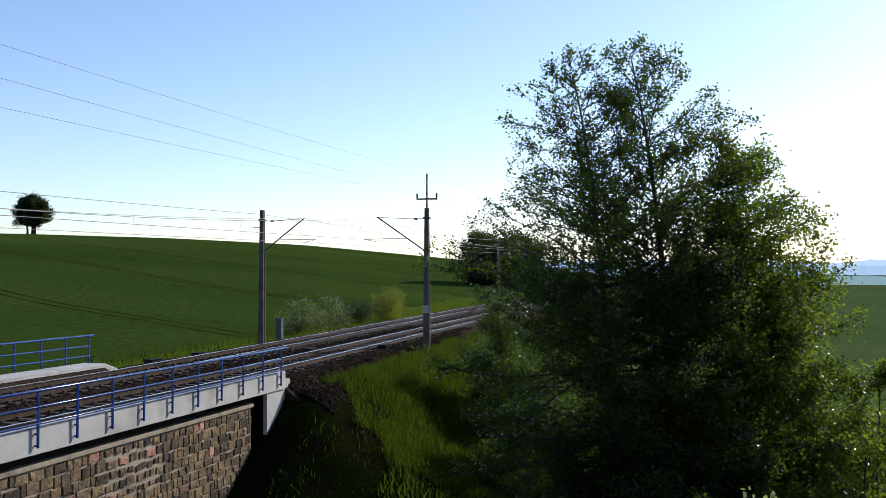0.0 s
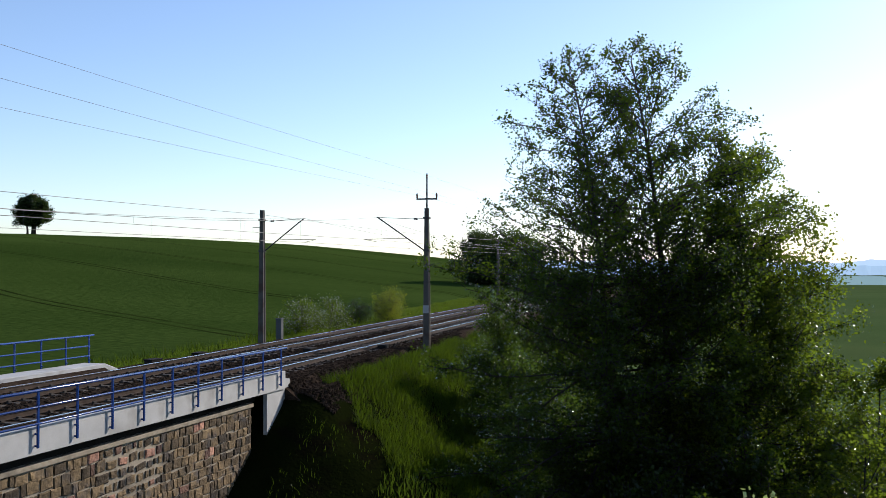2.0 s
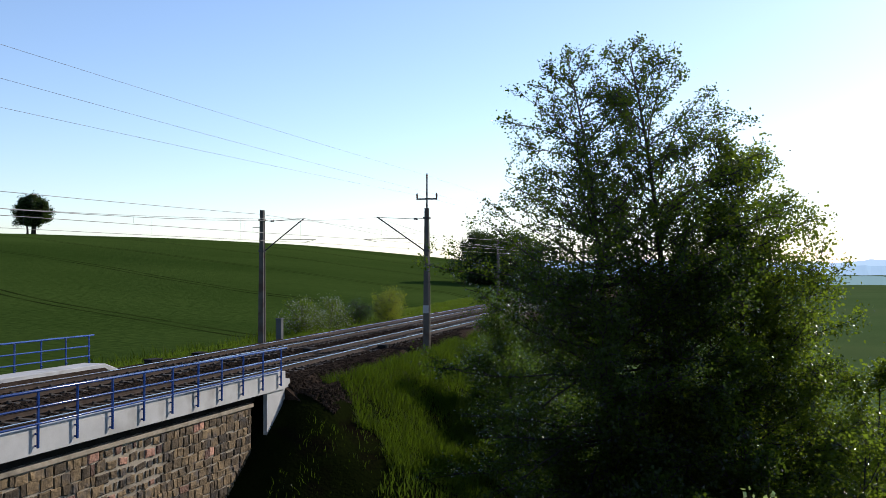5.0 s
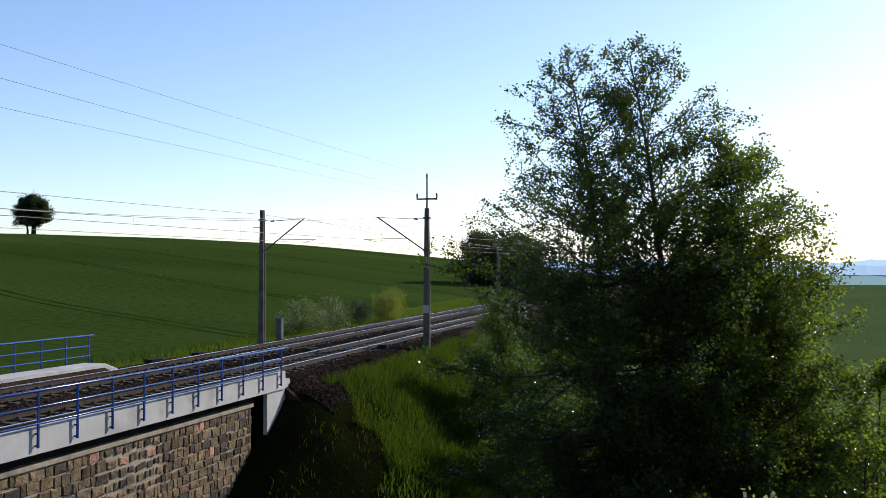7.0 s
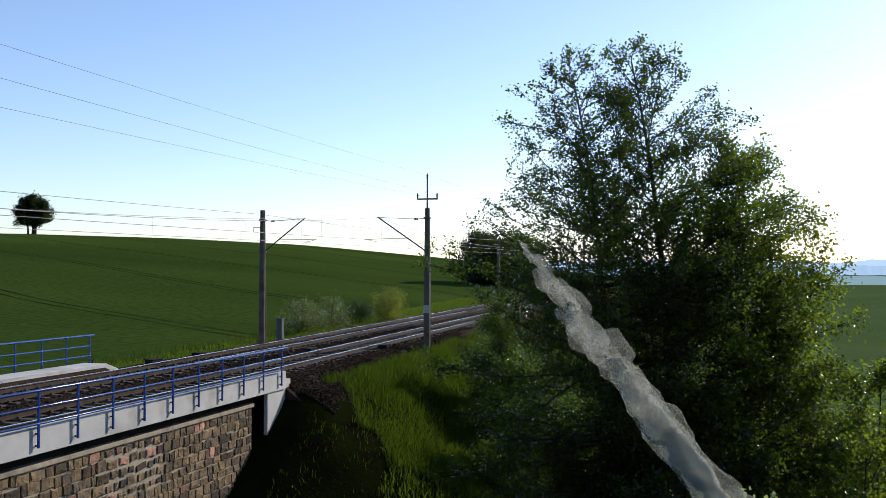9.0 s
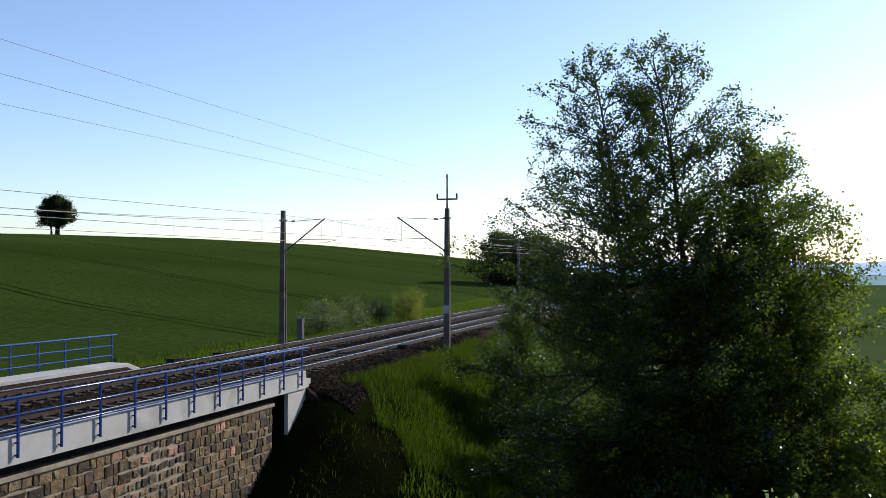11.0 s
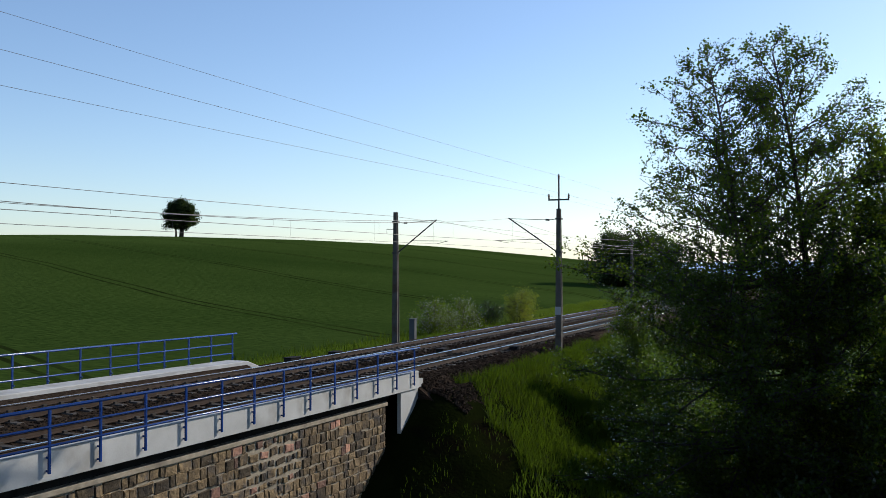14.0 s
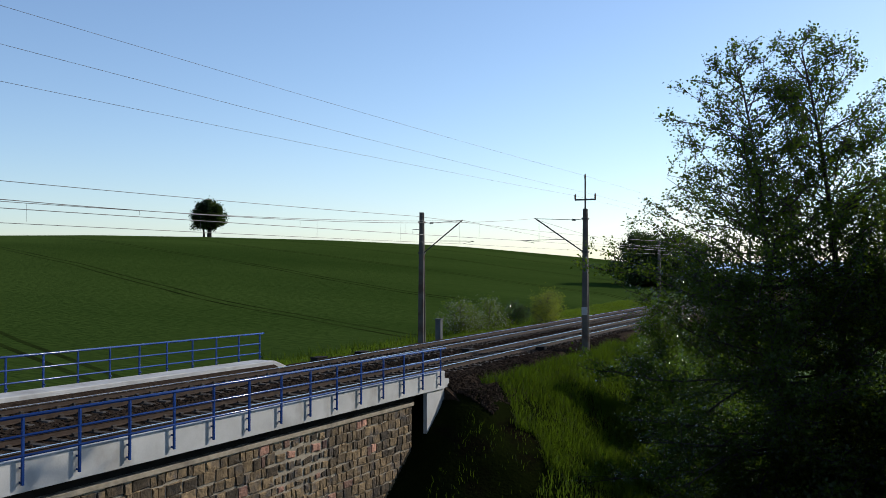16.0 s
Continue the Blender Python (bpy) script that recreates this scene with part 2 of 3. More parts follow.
# ---- ground ----
def ground_height(x, y):
    x, y = np.asarray(x, float), np.asarray(y, float)
    r = np.hypot(x, y)
    bearing = np.degrees(np.arctan2(-x, y))
    crest = np.interp(bearing, [-180, -30, -3, 5, 11, 14.2, 16.7, 25, 33, 40, 46, 53, 75, 110, 180],
                      [-9, -9, -8, -2, 3.2, 5.0, 6.3, 9.9, 12.0, 13.0, 13.2, 12.3, 9, -3, -9])
    field = -1.6 + (crest + 1.6) * smooth01(r, 40, 310) ** 0.85 - (crest + 12) * smooth01(r, 330, 1100)
    field += 0.25 * np.sin(x / 31.0 + y / 47.0) * smooth01(r, 60, 120)
    # the right side: a slope down from the railway into the low plain
    reach = np.hypot(np.maximum(x + 14.7, 0), np.maximum(31.9 - y, 0))
    bank = -0.52 - 0.74 * np.maximum(reach - 0.5, 0)
    plain = -7.6 - 1.2 * smooth01(r, 60, 400) + 0.35 * np.sin(x / 5.1 + 1) * np.cos(y / 6.3)
    k = 1.2
    bank = np.logaddexp(bank / k, plain / k) * k
    mix_left = smooth01(-x, 24.5, 33)
    low = np.where(x > -24.5, bank, bank * (1 - mix_left) + field * mix_left)
    corridor = (x > -24.6) & (x < -14.7) & (y > 30.9)
    low = np.where(corridor, -0.72, low)
    # the rise on which the camera stands
    knoll = 2.3 - 0.95 * np.maximum(np.hypot(np.maximum(-x - 2, 0) + np.maximum(x - 2, 0), np.maximum(y - 0.6, 0)), 0)
    return np.maximum(low, np.where(y < 16, knoll, -99))


def steps(lo, dense_lo, dense_hi, hi, d, ratio):
    out = list(np.arange(dense_lo, dense_hi + d / 2, d))
    s, v = d, dense_hi
    while v < hi:
        s *= ratio
        v += s
        out.append(v)
    s, v = d, dense_lo
    while v > lo:
        s *= ratio
        v -= s
        out.insert(0, v)
    return np.array(out)


def build_ground():
    xs, ys = steps(-4600, -34, 12, 4600, 0.45, 1.06), steps(-4600, 6, 60, 4600, 0.45, 1.06)
    gx, gy = np.meshgrid(xs, ys)
    gz = ground_height(gx, gy)
    near = (np.abs(gx) < 60) & (gy < 90) & (gy > 0)
    gz = gz + np.where(near & (gx > -13.5), 0.10 * np.sin(gx * 2.3 + gy) * np.sin(gy * 1.9 - gx * 0.7), 0)
    me = bpy.data.meshes.new("ground")
    nx, ny = len(xs), len(ys)
    idx = np.arange(nx * ny).reshape(ny, nx)
    f = np.stack([idx[:-1, :-1], idx[:-1, 1:], idx[1:, 1:], idx[1:, :-1]], -1).reshape(-1, 4)
    me.from_pydata(np.stack([gx, gy, gz], -1).reshape(-1, 3).tolist(), [], f.tolist())
    me.materials.append(M_FIELD)
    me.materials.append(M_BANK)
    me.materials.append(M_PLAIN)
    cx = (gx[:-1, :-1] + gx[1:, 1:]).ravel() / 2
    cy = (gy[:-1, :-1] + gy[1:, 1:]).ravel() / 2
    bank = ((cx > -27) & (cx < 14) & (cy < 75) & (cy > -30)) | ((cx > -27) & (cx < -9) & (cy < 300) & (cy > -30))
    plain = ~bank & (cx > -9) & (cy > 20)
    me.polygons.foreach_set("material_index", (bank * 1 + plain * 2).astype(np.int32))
    me.shade_smooth()
    tagged(new("ground", me), "rolling green crop field and grassy railway bank", "ground", kind="structure")


build_ground()

# ---- bridge and stone wall ----
Y0, Y1 = 1.0, 30.9
bridge = thing("bridge", "concrete railway bridge deck over an old stone wall", "bridge", kind="structure")
s = Shape()
s.box(-15.32, -15.0, Y0, Y1, -0.46, 0.17, 0.015)
part("fascia_beam", s.graded(), M_CONC, bridge, "pale grey concrete edge beam")
part("far_kerb", Shape().loft([[(-23.55, y, -0.45), (-22.6, y, -0.45), (-22.6, y, z - 0.02), (-22.62, y, z), (-23.53, y, z), (-23.55, y, z - 0.02)]
                               for y, z in ((Y0, 0.19), (31.1, 0.19), (31.85, -0.08))]).graded(), M_CONC, bridge, "pale concrete kerb")
# Near-black: the shadow under the edge beam is put into the slab's colour.
part("deck_slab", Shape().box(-23.4, -15.46, Y0, 29.5, -0.74, -0.464).graded(), M_BOX_SHADE_BLACK, bridge)
part("coping", Shape().box(-16.6, -15.27, Y0, 29.05, -0.87, -0.742, 0.02).graded(), M_MORTAR, bridge, "weathered concrete coping")
s = Shape()
s.loft([[(x, 29.6, -0.42), (x, 30.95, -0.42), (x, 30.9, -0.75), (x, 29.85, -2.3), (x, 29.6, -2.7)] for x in (-15.2, -15.06)])
part("abutment", s, M_CONC, bridge, "pale concrete abutment pier")
# Darker concrete than the lit pier: its shade is put into the colour.
part("abutment_core", Shape().box(-23.4, -16.2, 29.1, 30.7, -6.0, -0.43), M_CONC_SHADED, bridge, "abutment core in concrete darkened for its shade")
s = Shape()
s.loft([[(-15.35, 30.79, -0.06), (-15.07, 30.79, -0.06), (-15.07, 30.79, -0.95), (-15.35, 30.79, -0.95)],
        [(-15.35, 31.4, -0.16), (-15.07, 31.4, -0.16), (-15.07, 31.4, -0.6), (-15.35, 31.4, -0.6)]])
part("wing_wall", s.graded(), M_CONC, bridge, "weathered concrete wing wall")
stone_wall = tagged(part("stone_wall", Shape().box(-16.9, -15.36, Y0, 29.0, -8.5, -0.87).graded(), M_MORTAR), "retaining wall of rough brown granite blocks with pale mortar", "wall", kind="structure")

# ---- tracks ----
bed = Shape()
prof = [(-14.2, -1.15), (-15.2, -0.30), (-15.7, -0.21), (-19.2, -0.24), (-22.6, -0.21), (-23.7, -0.26), (-24.5, -0.80)]
rings = []
for y in np.arange(31.0, 330, 1.2):
    rings.append([(x + 0.08 * math.sin(y * 1.7 + i * 2), y, z + 0.03 * math.sin(y * 2.3 + i)) for i, (x, z) in enumerate(prof)] + [(-24.4, y, -1.6), (-14.3, y, -1.6)])
bed.loft(rings)
rings = [[(x, y, z) for x, z in ((-15.33, -0.05), (-15.9, -0.19), (-19.2, -0.22), (-22.0, -0.19), (-22.58, 0.05), (-22.58, -0.43), (-15.33, -0.43))] for y in np.arange(1.0, 31.6, 1.0)]
bed.loft(rings)
ballast = tagged(part("ballast_bed", bed.graded(), M_BALLAST), "bed of dark brown crushed stone ballast", "ballast", kind="structure")

RAIL_PROFILE = [(-0.075, -0.172), (0.075, -0.172), (0.075, -0.158), (0.012, -0.142), (0.012, -0.045), (0.036, -0.035), (0.036, -0.004), (-0.036, -0.004), (-0.036, -0.035), (-0.012, -0.045), (-0.012, -0.142), (-0.075, -0.158)]
AXES = (-17.22, -21.22)
SLEEPER = None
for axis in AXES:
    track = thing("railway_track", "pair of worn steel rails on concrete sleepers in ballast", "track", "railway tracks", at=pose(axis, 0, 0))
    for side in (-0.7535, 0.7535):
        s = Shape()
        s.loft([[(side + x, y, z) for x, z in RAIL_PROFILE] for y in (1.0, 31.0, 60.0, 120.0, 330.0)])
        rail = part("rail", s.graded(), M_RAIL, track)
        head = Shape().loft([[(side + x, y, z) for x, z in ((-0.04, -0.026), (0.04, -0.026), (0.04, -0.002), (0.03, 0.003), (-0.03, 0.003), (-0.04, -0.002))] for y in (1.0, 31.0, 330.0)])
        part("rail_head", head.graded(), M_RAILTOP, rail, "polished running surface")
    if SLEEPER is None:
        s = Shape()
        s.loft([[(-1.25, -0.13, -0.3), (1.25, -0.13, -0.3), (1.25, 0.13, -0.3), (-1.25, 0.13, -0.3)], [(-1.25, -0.12, -0.2), (1.25, -0.12, -0.2), (1.25, 0.12, -0.2), (-1.25, 0.12, -0.2)], [(-1.23, -0.1, -0.175), (1.23, -0.1, -0.175), (1.23, 0.1, -0.175), (-1.23, 0.1, -0.175)]])
        for side in (-0.9, -0.6, 0.6, 0.9):
            s.box(side - 0.04, side + 0.04, -0.06, 0.06, -0.18, -0.12)
        SLEEPER = s.mesh("sleeper")
    for k in range(200):
        ob = part("sleeper", SLEEPER, M_SLEEPER, track)
        ob.location = (random.uniform(-0.02, 0.02), 6.0 + 0.62 * k, random.uniform(-0.01, 0.005) + float(grade(6.0 + 0.62 * k)))


for bx, by, bz in ((-18.75, 41.2, -0.22), (-16.1, 44.0, -0.24), (-23.1, 35.0, -0.25), (-22.6, 37.8, -0.22)):
    tb = thing("track_box", "low dark metal junction box lying beside the rails", "box", "track boxes", at=pose(bx, by, bz + float(grade(by)), 0, 0, random.uniform(-8, 8)))
    part("body", Shape().box(-0.2, 0.2, -0.35, 0.35, -0.03, 0.2, 0.02), M_BOX_SHADE_BLACK, tb)
    part("lid", Shape().box(-0.22, 0.22, -0.37, 0.37, 0.2, 0.23, 0.008), M_BOX_SHADE_BLACK, tb)


# ---- railings ----
def railing(x, y_end, last, n, pitch, top, tubes, low, outward, label):
    """Three blue tubes on flat posts that are bolted to the outer face; they follow the bridge's grade."""
    r = thing("bridge_railing", label, "railing", "bridge railings")
    ys = [last - k * pitch for k in range(n)]
    y_start = ys[-1] - 0.3
    part("handrail", Shape().tube([(x, y_start, top), (x, y_end, top)], 0.036, 10).graded(), M_BLUE, r, smooth=True)
    for h in tubes:
        part("rail_tube", Shape().tube([(x, y_start, top - h), (x, last + 0.05, top - h)], 0.027, 8).graded(), M_BLUE, r, smooth=True)
    s = Shape()
    s.box(-0.022, 0.022, -0.028, 0.028, low, top - 0.02, 0.006)
    for z in (low + 0.03, low + 0.30):
        s.box(min(0, -0.085 * outward), max(0, -0.085 * outward), -0.012, 0.012, z, z + 0.04)
    me = s.mesh("post")
    for y in ys:
        part("post", me, M_BLUE, r).location = (x, y, float(grade(y)))


railing(-14.915, 30.8, 30.38, 17, 1.367, 1.0, (0.37, 0.75), -0.3, 1, "blue painted tubular steel railing on a concrete beam")
railing(-23.635, 31.75, 31.47, 18, 1.345, 1.2, (0.40, 0.78), -0.05, -1, "blue painted tubular steel railing behind the far track")


# ---- catenary ----
def catenary_pole(x, y, towards, height, axis, extra, label, tilt=0.0):
    p = thing("catenary_pole", label, "pole", "catenary poles", at=pose(x, y, 0, 0, tilt, 0))
    s = Shape()
    rings = []
    for z, w in ((-1.3, 0.165), (1.5, 0.15), (4.0, 0.13), (height, 0.10)):
        d, q, g = w * 0.9, w * 0.42, 0.35
        rings.append([(-w, -d, z), (w, -d, z), (w, -d * g * 1.4, z), (w - q * 0.5, -d * g, z), (w - q * 0.5, d * g, z), (w, d * g * 1.4, z), (w, d, z), (-w, d, z), (-w, d * g * 1.4, z), (-w + q * 0.5, d * g, z), (-w + q * 0.5, -d * g, z), (-w, -d * g * 1.4, z)])
    s.loft(rings)
    part("shaft", s, M_POLE, p, "weathered concrete shaft")
    reach = (axis - x)
    t = 1 if reach > 0 else -1
    s = Shape().tube([(t * 0.12, 0, 4.72), (reach * 0.98, 0, 6.46)], 0.035, 8)
    part("strut", s, M_STEEL, p, "slanting dark steel bracket tube")
    s = Shape().tube([(t * 0.1, 0, 6.3 + 0.08), (t * 0.5, 0, 6.33)], 0.02, 6).tube([(t * 0.5, 0, 6.33), (t * 0.55, 0, 6.33), (t * 0.6, 0, 6.34), (t * 0.65, 0, 6.34), (t * 0.7, 0, 6.34)], [0.04, 0.06, 0.035, 0.06, 0.04], 8).tube([(t * 0.7, 0, 6.34), (reach * 0.99, 0, 6.44)], 0.016, 6)
    part("tie_rod", s, M_STEEL, p)
    s = Shape().tube([(t * 1.0, 0, 5.36), (reach * 1.25, 0, 5.32)], 0.016, 6).tube([(reach * 1.25, 0, 5.32), (reach * 0.98, 0, 5.18)], 0.012, 6).tube([(reach * 0.9, 0, 6.36), (reach * 0.9, 0, 5.24)], 0.006, 5)
    part("steady_arm", s, M_STEEL, p)
    s = Shape()
    for z in (4.72, 6.38):
        s.box(-0.16, 0.16, -0.15, 0.15, z - 0.05, z + 0.05, 0.01)
    part("clamp", s, M_STEEL, p)
    if extra:
        part("mast", Shape().tube([(0, 0, height - 0.5), (0, 0, height + 1.55)], [0.05, 0.04], 8), M_STEEL, p)
        part("crossarm", Shape().box(-0.55, 0.55, -0.035, 0.035, height + 0.42, height + 0.50, 0.008), M_STEEL, p)
        for dx, z0 in ((-0.52, height + 0.5), (0.52, height + 0.5), (0, height + 1.5)):
            part("insulator", Shape().tube([(dx, 0, z0), (dx, 0, z0 + 0.06), (dx, 0, z0 + 0.1), (dx, 0, z0 + 0.16), (dx, 0, z0 + 0.2), (dx, 0, z0 + 0.26)], [0.03, 0.06, 0.04, 0.06, 0.04, 0.03], 8), M_INSUL, p)
        part("number_plate", Shape().box(-0.15, 0.15, -0.19, -0.178, 1.55, 1.95, 0.004), M_PLATE, p, "small white plate")
    else:
        part("side_bracket", Shape().tube([(-0.05, 0, 6.0), (-0.55, 0, 6.0), (-0.55, 0, 5.75)], 0.018, 6), M_STEEL, p)
    return p


PY = 46.0
catenary_pole(-23.72, PY, 1, 6.92, AXES[1], False, "weathered concrete catenary pole with a slanting bracket beside the far track")
catenary_pole(-14.48, PY, -1, 6.88, AXES[0], True, "concrete catenary pole with a crossarm of insulators on top")
catenary_pole(-23.9, PY + 56, 1, 6.75, AXES[1], False, "distant concrete catenary pole beside the far track")
catenary_pole(-14.5, PY + 56, -1, 6.8, AXES[0], True, "distant concrete catenary pole with insulators behind the trees")


def wire(name, pts_y, x, zs, sag, radius, label):
    s = Shape()
    pts = []
    for (ya, yb), (za, zb) in zip(zip(pts_y, pts_y[1:]), zip(zs, zs[1:])):
        for k in range(24):
            t = k / 24
            pts.append((x, ya + (yb - ya) * t, za + (zb - za) * t - sag * 4 * t * (1 - t)))
    pts.append((x, pts_y[-1], zs[-1]))
    s.tube(pts, radius, 5)
    return tagged(part(name, s, M_WIRE), label, "wire", "overhead wires")


SPANS = [PY - 56, PY, PY + 56, PY + 112]
for axis, sag, contact in ((AXES[1], 0.75, 5.18), (AXES[0], 1.05, 5.28)):
    carrier = wire("messenger_wire", SPANS, axis, [6.44] * 4, sag, 0.009, "dark messenger wire sagging above the track")
    wire("contact_wire", SPANS, axis, [contact] * 4, 0.05, 0.009, "taut contact wire hung over the track")
    for k in range(1, 8):
        t = k / 8
        y = SPANS[0] + 56 * t
        part("dropper", Shape().tube([(axis, y, 6.44 - sag * 4 * t * (1 - t)), (axis, y, contact)], 0.0035, 4), M_WIRE, carrier)
wire("feeder_wire", SPANS, -24.0, [6.72] * 4, 0.2, 0.011, "thin feeder wire along the pole tops")
for dx, z, lift in ((-0.52, 7.56, 0.0), (0.52, 7.56, 0.65), (0.0, 8.55, 0.4)):
    wire("power_line_wire", SPANS, -14.5 + dx, [z + lift, z, z, z], 0.15, 0.0045, "thin power line wire carried on insulators")

# ---- small post by the far pole ----
b = thing("concrete_marker_post", "short grey concrete post standing in grass beside the track", "post", at=pose(-24.65, 50.0, -0.9))
part("body", Shape().box(-0.17, 0.17, -0.15, 0.15, 0, 1.75, 0.02), M_BOX, b)
part("cap", Shape().box(-0.2, 0.2, -0.18, 0.18, 1.75, 1.82, 0.01), M_BOX, b)


# ---- trees ----
def leaf_mesh(name, centres, size, rng, flat=0.35):
    """Small folded rhombic leaves at the centres."""
    n = len(centres)
    d = rng.normal(size=(n, 3))
    d[:, 2] *= 0.7
    d /= np.linalg.norm(d, axis=1)[:, None]
    u = np.cross(d, rng.normal(size=(n, 3)))
    u /= np.linalg.norm(u, axis=1)[:, None]
    w = np.cross(d, u)
    L = size * rng.uniform(0.6, 1.25, (n, 1))
    v = np.stack([centres - d * L * 0.5, centres + u * L * 0.36 + w * L * 0.1, centres + d * L * 0.5, centres - u * L * 0.36 + w * L * 0.1], 1)
    me = bpy.data.meshes.new(name)
    me.vertices.add(n * 4)
    me.vertices.foreach_set("co", v.ravel())
    i = np.arange(n)[:, None] * 4
    tri = np.concatenate([i + [0, 1, 2], i + [0, 2, 3]], 1).ravel()
    me.loops.add(n * 6)
    me.loops.foreach_set("vertex_index", tri.astype(np.int32))
    me.polygons.add(n * 2)
    me.polygons.foreach_set("loop_start", np.arange(n * 2, dtype=np.int32) * 3)
    me.update(calc_edges=True)
    return me


def grow(seed, height, profile, trunk_r, limbs, leaves, leaf_size, bend=0.4, lean=(0, 0), first=0.12, rise=(0.1, 0.75), spread=0.13, limb_r=1.0, thin=1.0):
    """A trunk with limbs, branches and twigs whose reach follows the profile (height share, radius); returns wood and leaf centres."""
    rng = np.random.default_rng(seed)
    wood, twigs = Shape(), []
    hs, rs = zip(*profile)
    ph = rng.uniform(0, 6.28, 4)

    def stem(z):
        return np.array([bend * math.sin(z / height * 2.2 + ph[0]) - bend * math.sin(ph[0]) + lean[0] * (z / height) ** 3,
                         bend * math.sin(z / height * 2.9 + ph[1]) - bend * math.sin(ph[1]) + lean[1] * (z / height) ** 3, z])
    zs = np.linspace(0, height * 0.94, 16)
    wood.tube([stem(z) for z in zs], [max(trunk_r * (1 - z / height) ** 1.1 + 0.012, 0.012) * (1.25 if z == 0 else 1) for z in zs], 9)
    for i in range(limbs):
        share = first + (0.97 - first) * ((i + rng.uniform(0, 1)) / limbs) ** 0.9
        z = share * height
        R = float(np.interp(share, hs, rs)) * rng.uniform(0.72, 1.06)
        az = i * 2.39996 + rng.uniform(-0.5, 0.5)
        up = rise[0] + (rise[1] - rise[0]) * share + rng.uniform(-0.15, 0.15)
        z = max(z - 0.85 * R * math.tan(up), first * height * 0.6 + 0.02 * z)
        base = stem(z)
        r0 = trunk_r * (1 - share) ** 0.8 * 0.38 * limb_r + 0.012
        pts = [base]
        dirn = np.array([math.cos(az) * math.cos(up), math.sin(az) * math.cos(up), math.sin(up)])
        seg = R / max(math.cos(up), 0.4) / 6
        for k in range(6):
            dirn = dirn + rng.normal(0, 0.15, 3) + np.array([0, 0, 0.03 if share > 0.4 else -0.02])
            dirn /= np.linalg.norm(dirn)
            pts.append(pts[-1] + dirn * seg)
        wood.tube(pts, [r0 * (1 - k / 6.6) + 0.004 for k in range(7)], 5, False)
        nb = 5 + int(R * 2.2)
        for j in range(nb):
            t = rng.uniform(0.22, 1.0)
            k = min(int(t * 6), 5)
            p = pts[k] + (pts[k + 1] - pts[k]) * (t * 6 - k)
            bd = dirn * 0.6 + rng.normal(0, 0.55, 3)
            bd[2] = bd[2] * 0.6 + 0.12
            bd /= np.linalg.norm(bd)
            bl = (0.35 + 0.22 * R) * rng.uniform(0.5, 1.2) * (1.15 - 0.5 * t)
            q = p + bd * bl * 0.5 + rng.normal(0, 0.04, 3)
            e2 = q + (bd + rng.normal(0, 0.25, 3)) * bl * 0.5
            wood.tube([p, q, e2], [0.011 + r0 * 0.12, 0.008, 0.004], 4, False)
            twigs.append((p, q, bl))
            twigs.append((q, e2, bl))
            for m in range(2):
                a0 = p + (e2 - p) * rng.uniform(0.3, 0.9)
                td = rng.normal(0, 1, 3) + bd
                td /= np.linalg.norm(td)
                a1 = a0 + td * bl * 0.4
                wood.tube([a0, a1], [0.006, 0.003], 3, False)
                twigs.append((a0, a1, bl * 0.8))
    w = np.array([q[2] * float(np.interp((q[0][2] + q[1][2]) / 2 / height, [0.35, 0.6, 0.8, 1.0], [1, thin ** 0.4, thin, thin])) for q in twigs])
    pick = rng.choice(len(twigs), leaves, p=w / w.sum())
    pa = np.array([q[0] for q in twigs])[pick]
    pb = np.array([q[1] for q in twigs])[pick]
    c = pa + (pb - pa) * rng.uniform(0, 1.1, (leaves, 1)) + rng.normal(0, spread, (leaves, 3))
    return wood, c, rng


def tree(name, label, category, at, seed, material, leaf_size, group="", **kw):
    wood, c, rng = grow(seed, leaf_size=leaf_size, **kw)
    t = thing(name, label, category, group, at=at)
    part("trunk", wood, M_BARK, t, "dark bark trunk with limbs", smooth=True)
    part("crown", leaf_mesh("crown", c, leaf_size, rng), material, t, "small backlit leaves")
    return t


ALDER = [(0, 3.0), (0.12, 4.4), (0.3, 5.2), (0.5, 5.3), (0.6, 5.1), (0.68, 4.4), (0.76, 3.5), (0.84, 2.6), (0.92, 1.6), (0.97, 0.7), (1.0, 0.25)]
WIDE = [(0, 3.0), (0.12, 4.4), (0.3, 5.0), (0.5, 5.0), (0.6, 4.6), (0.68, 4.1), (0.76, 3.5), (0.84, 2.8), (0.91, 1.8), (0.96, 0.9), (1.0, 0.3)]
BROAD = [(0, 2.5), (0.15, 4.0), (0.4, 4.2), (0.57, 3.9), (0.69, 3.2), (0.79, 2.6), (0.89, 2.0), (0.96, 1.1), (1, 0.4)]
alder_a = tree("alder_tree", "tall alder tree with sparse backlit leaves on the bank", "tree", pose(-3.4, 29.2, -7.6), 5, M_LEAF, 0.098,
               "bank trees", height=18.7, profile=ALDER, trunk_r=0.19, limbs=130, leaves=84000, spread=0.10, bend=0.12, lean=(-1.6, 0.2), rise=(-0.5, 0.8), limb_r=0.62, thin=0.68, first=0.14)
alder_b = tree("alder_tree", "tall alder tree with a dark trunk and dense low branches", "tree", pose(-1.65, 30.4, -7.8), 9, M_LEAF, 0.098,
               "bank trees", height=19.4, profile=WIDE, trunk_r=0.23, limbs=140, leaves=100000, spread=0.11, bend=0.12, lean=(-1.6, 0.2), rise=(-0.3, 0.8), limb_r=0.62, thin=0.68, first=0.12)
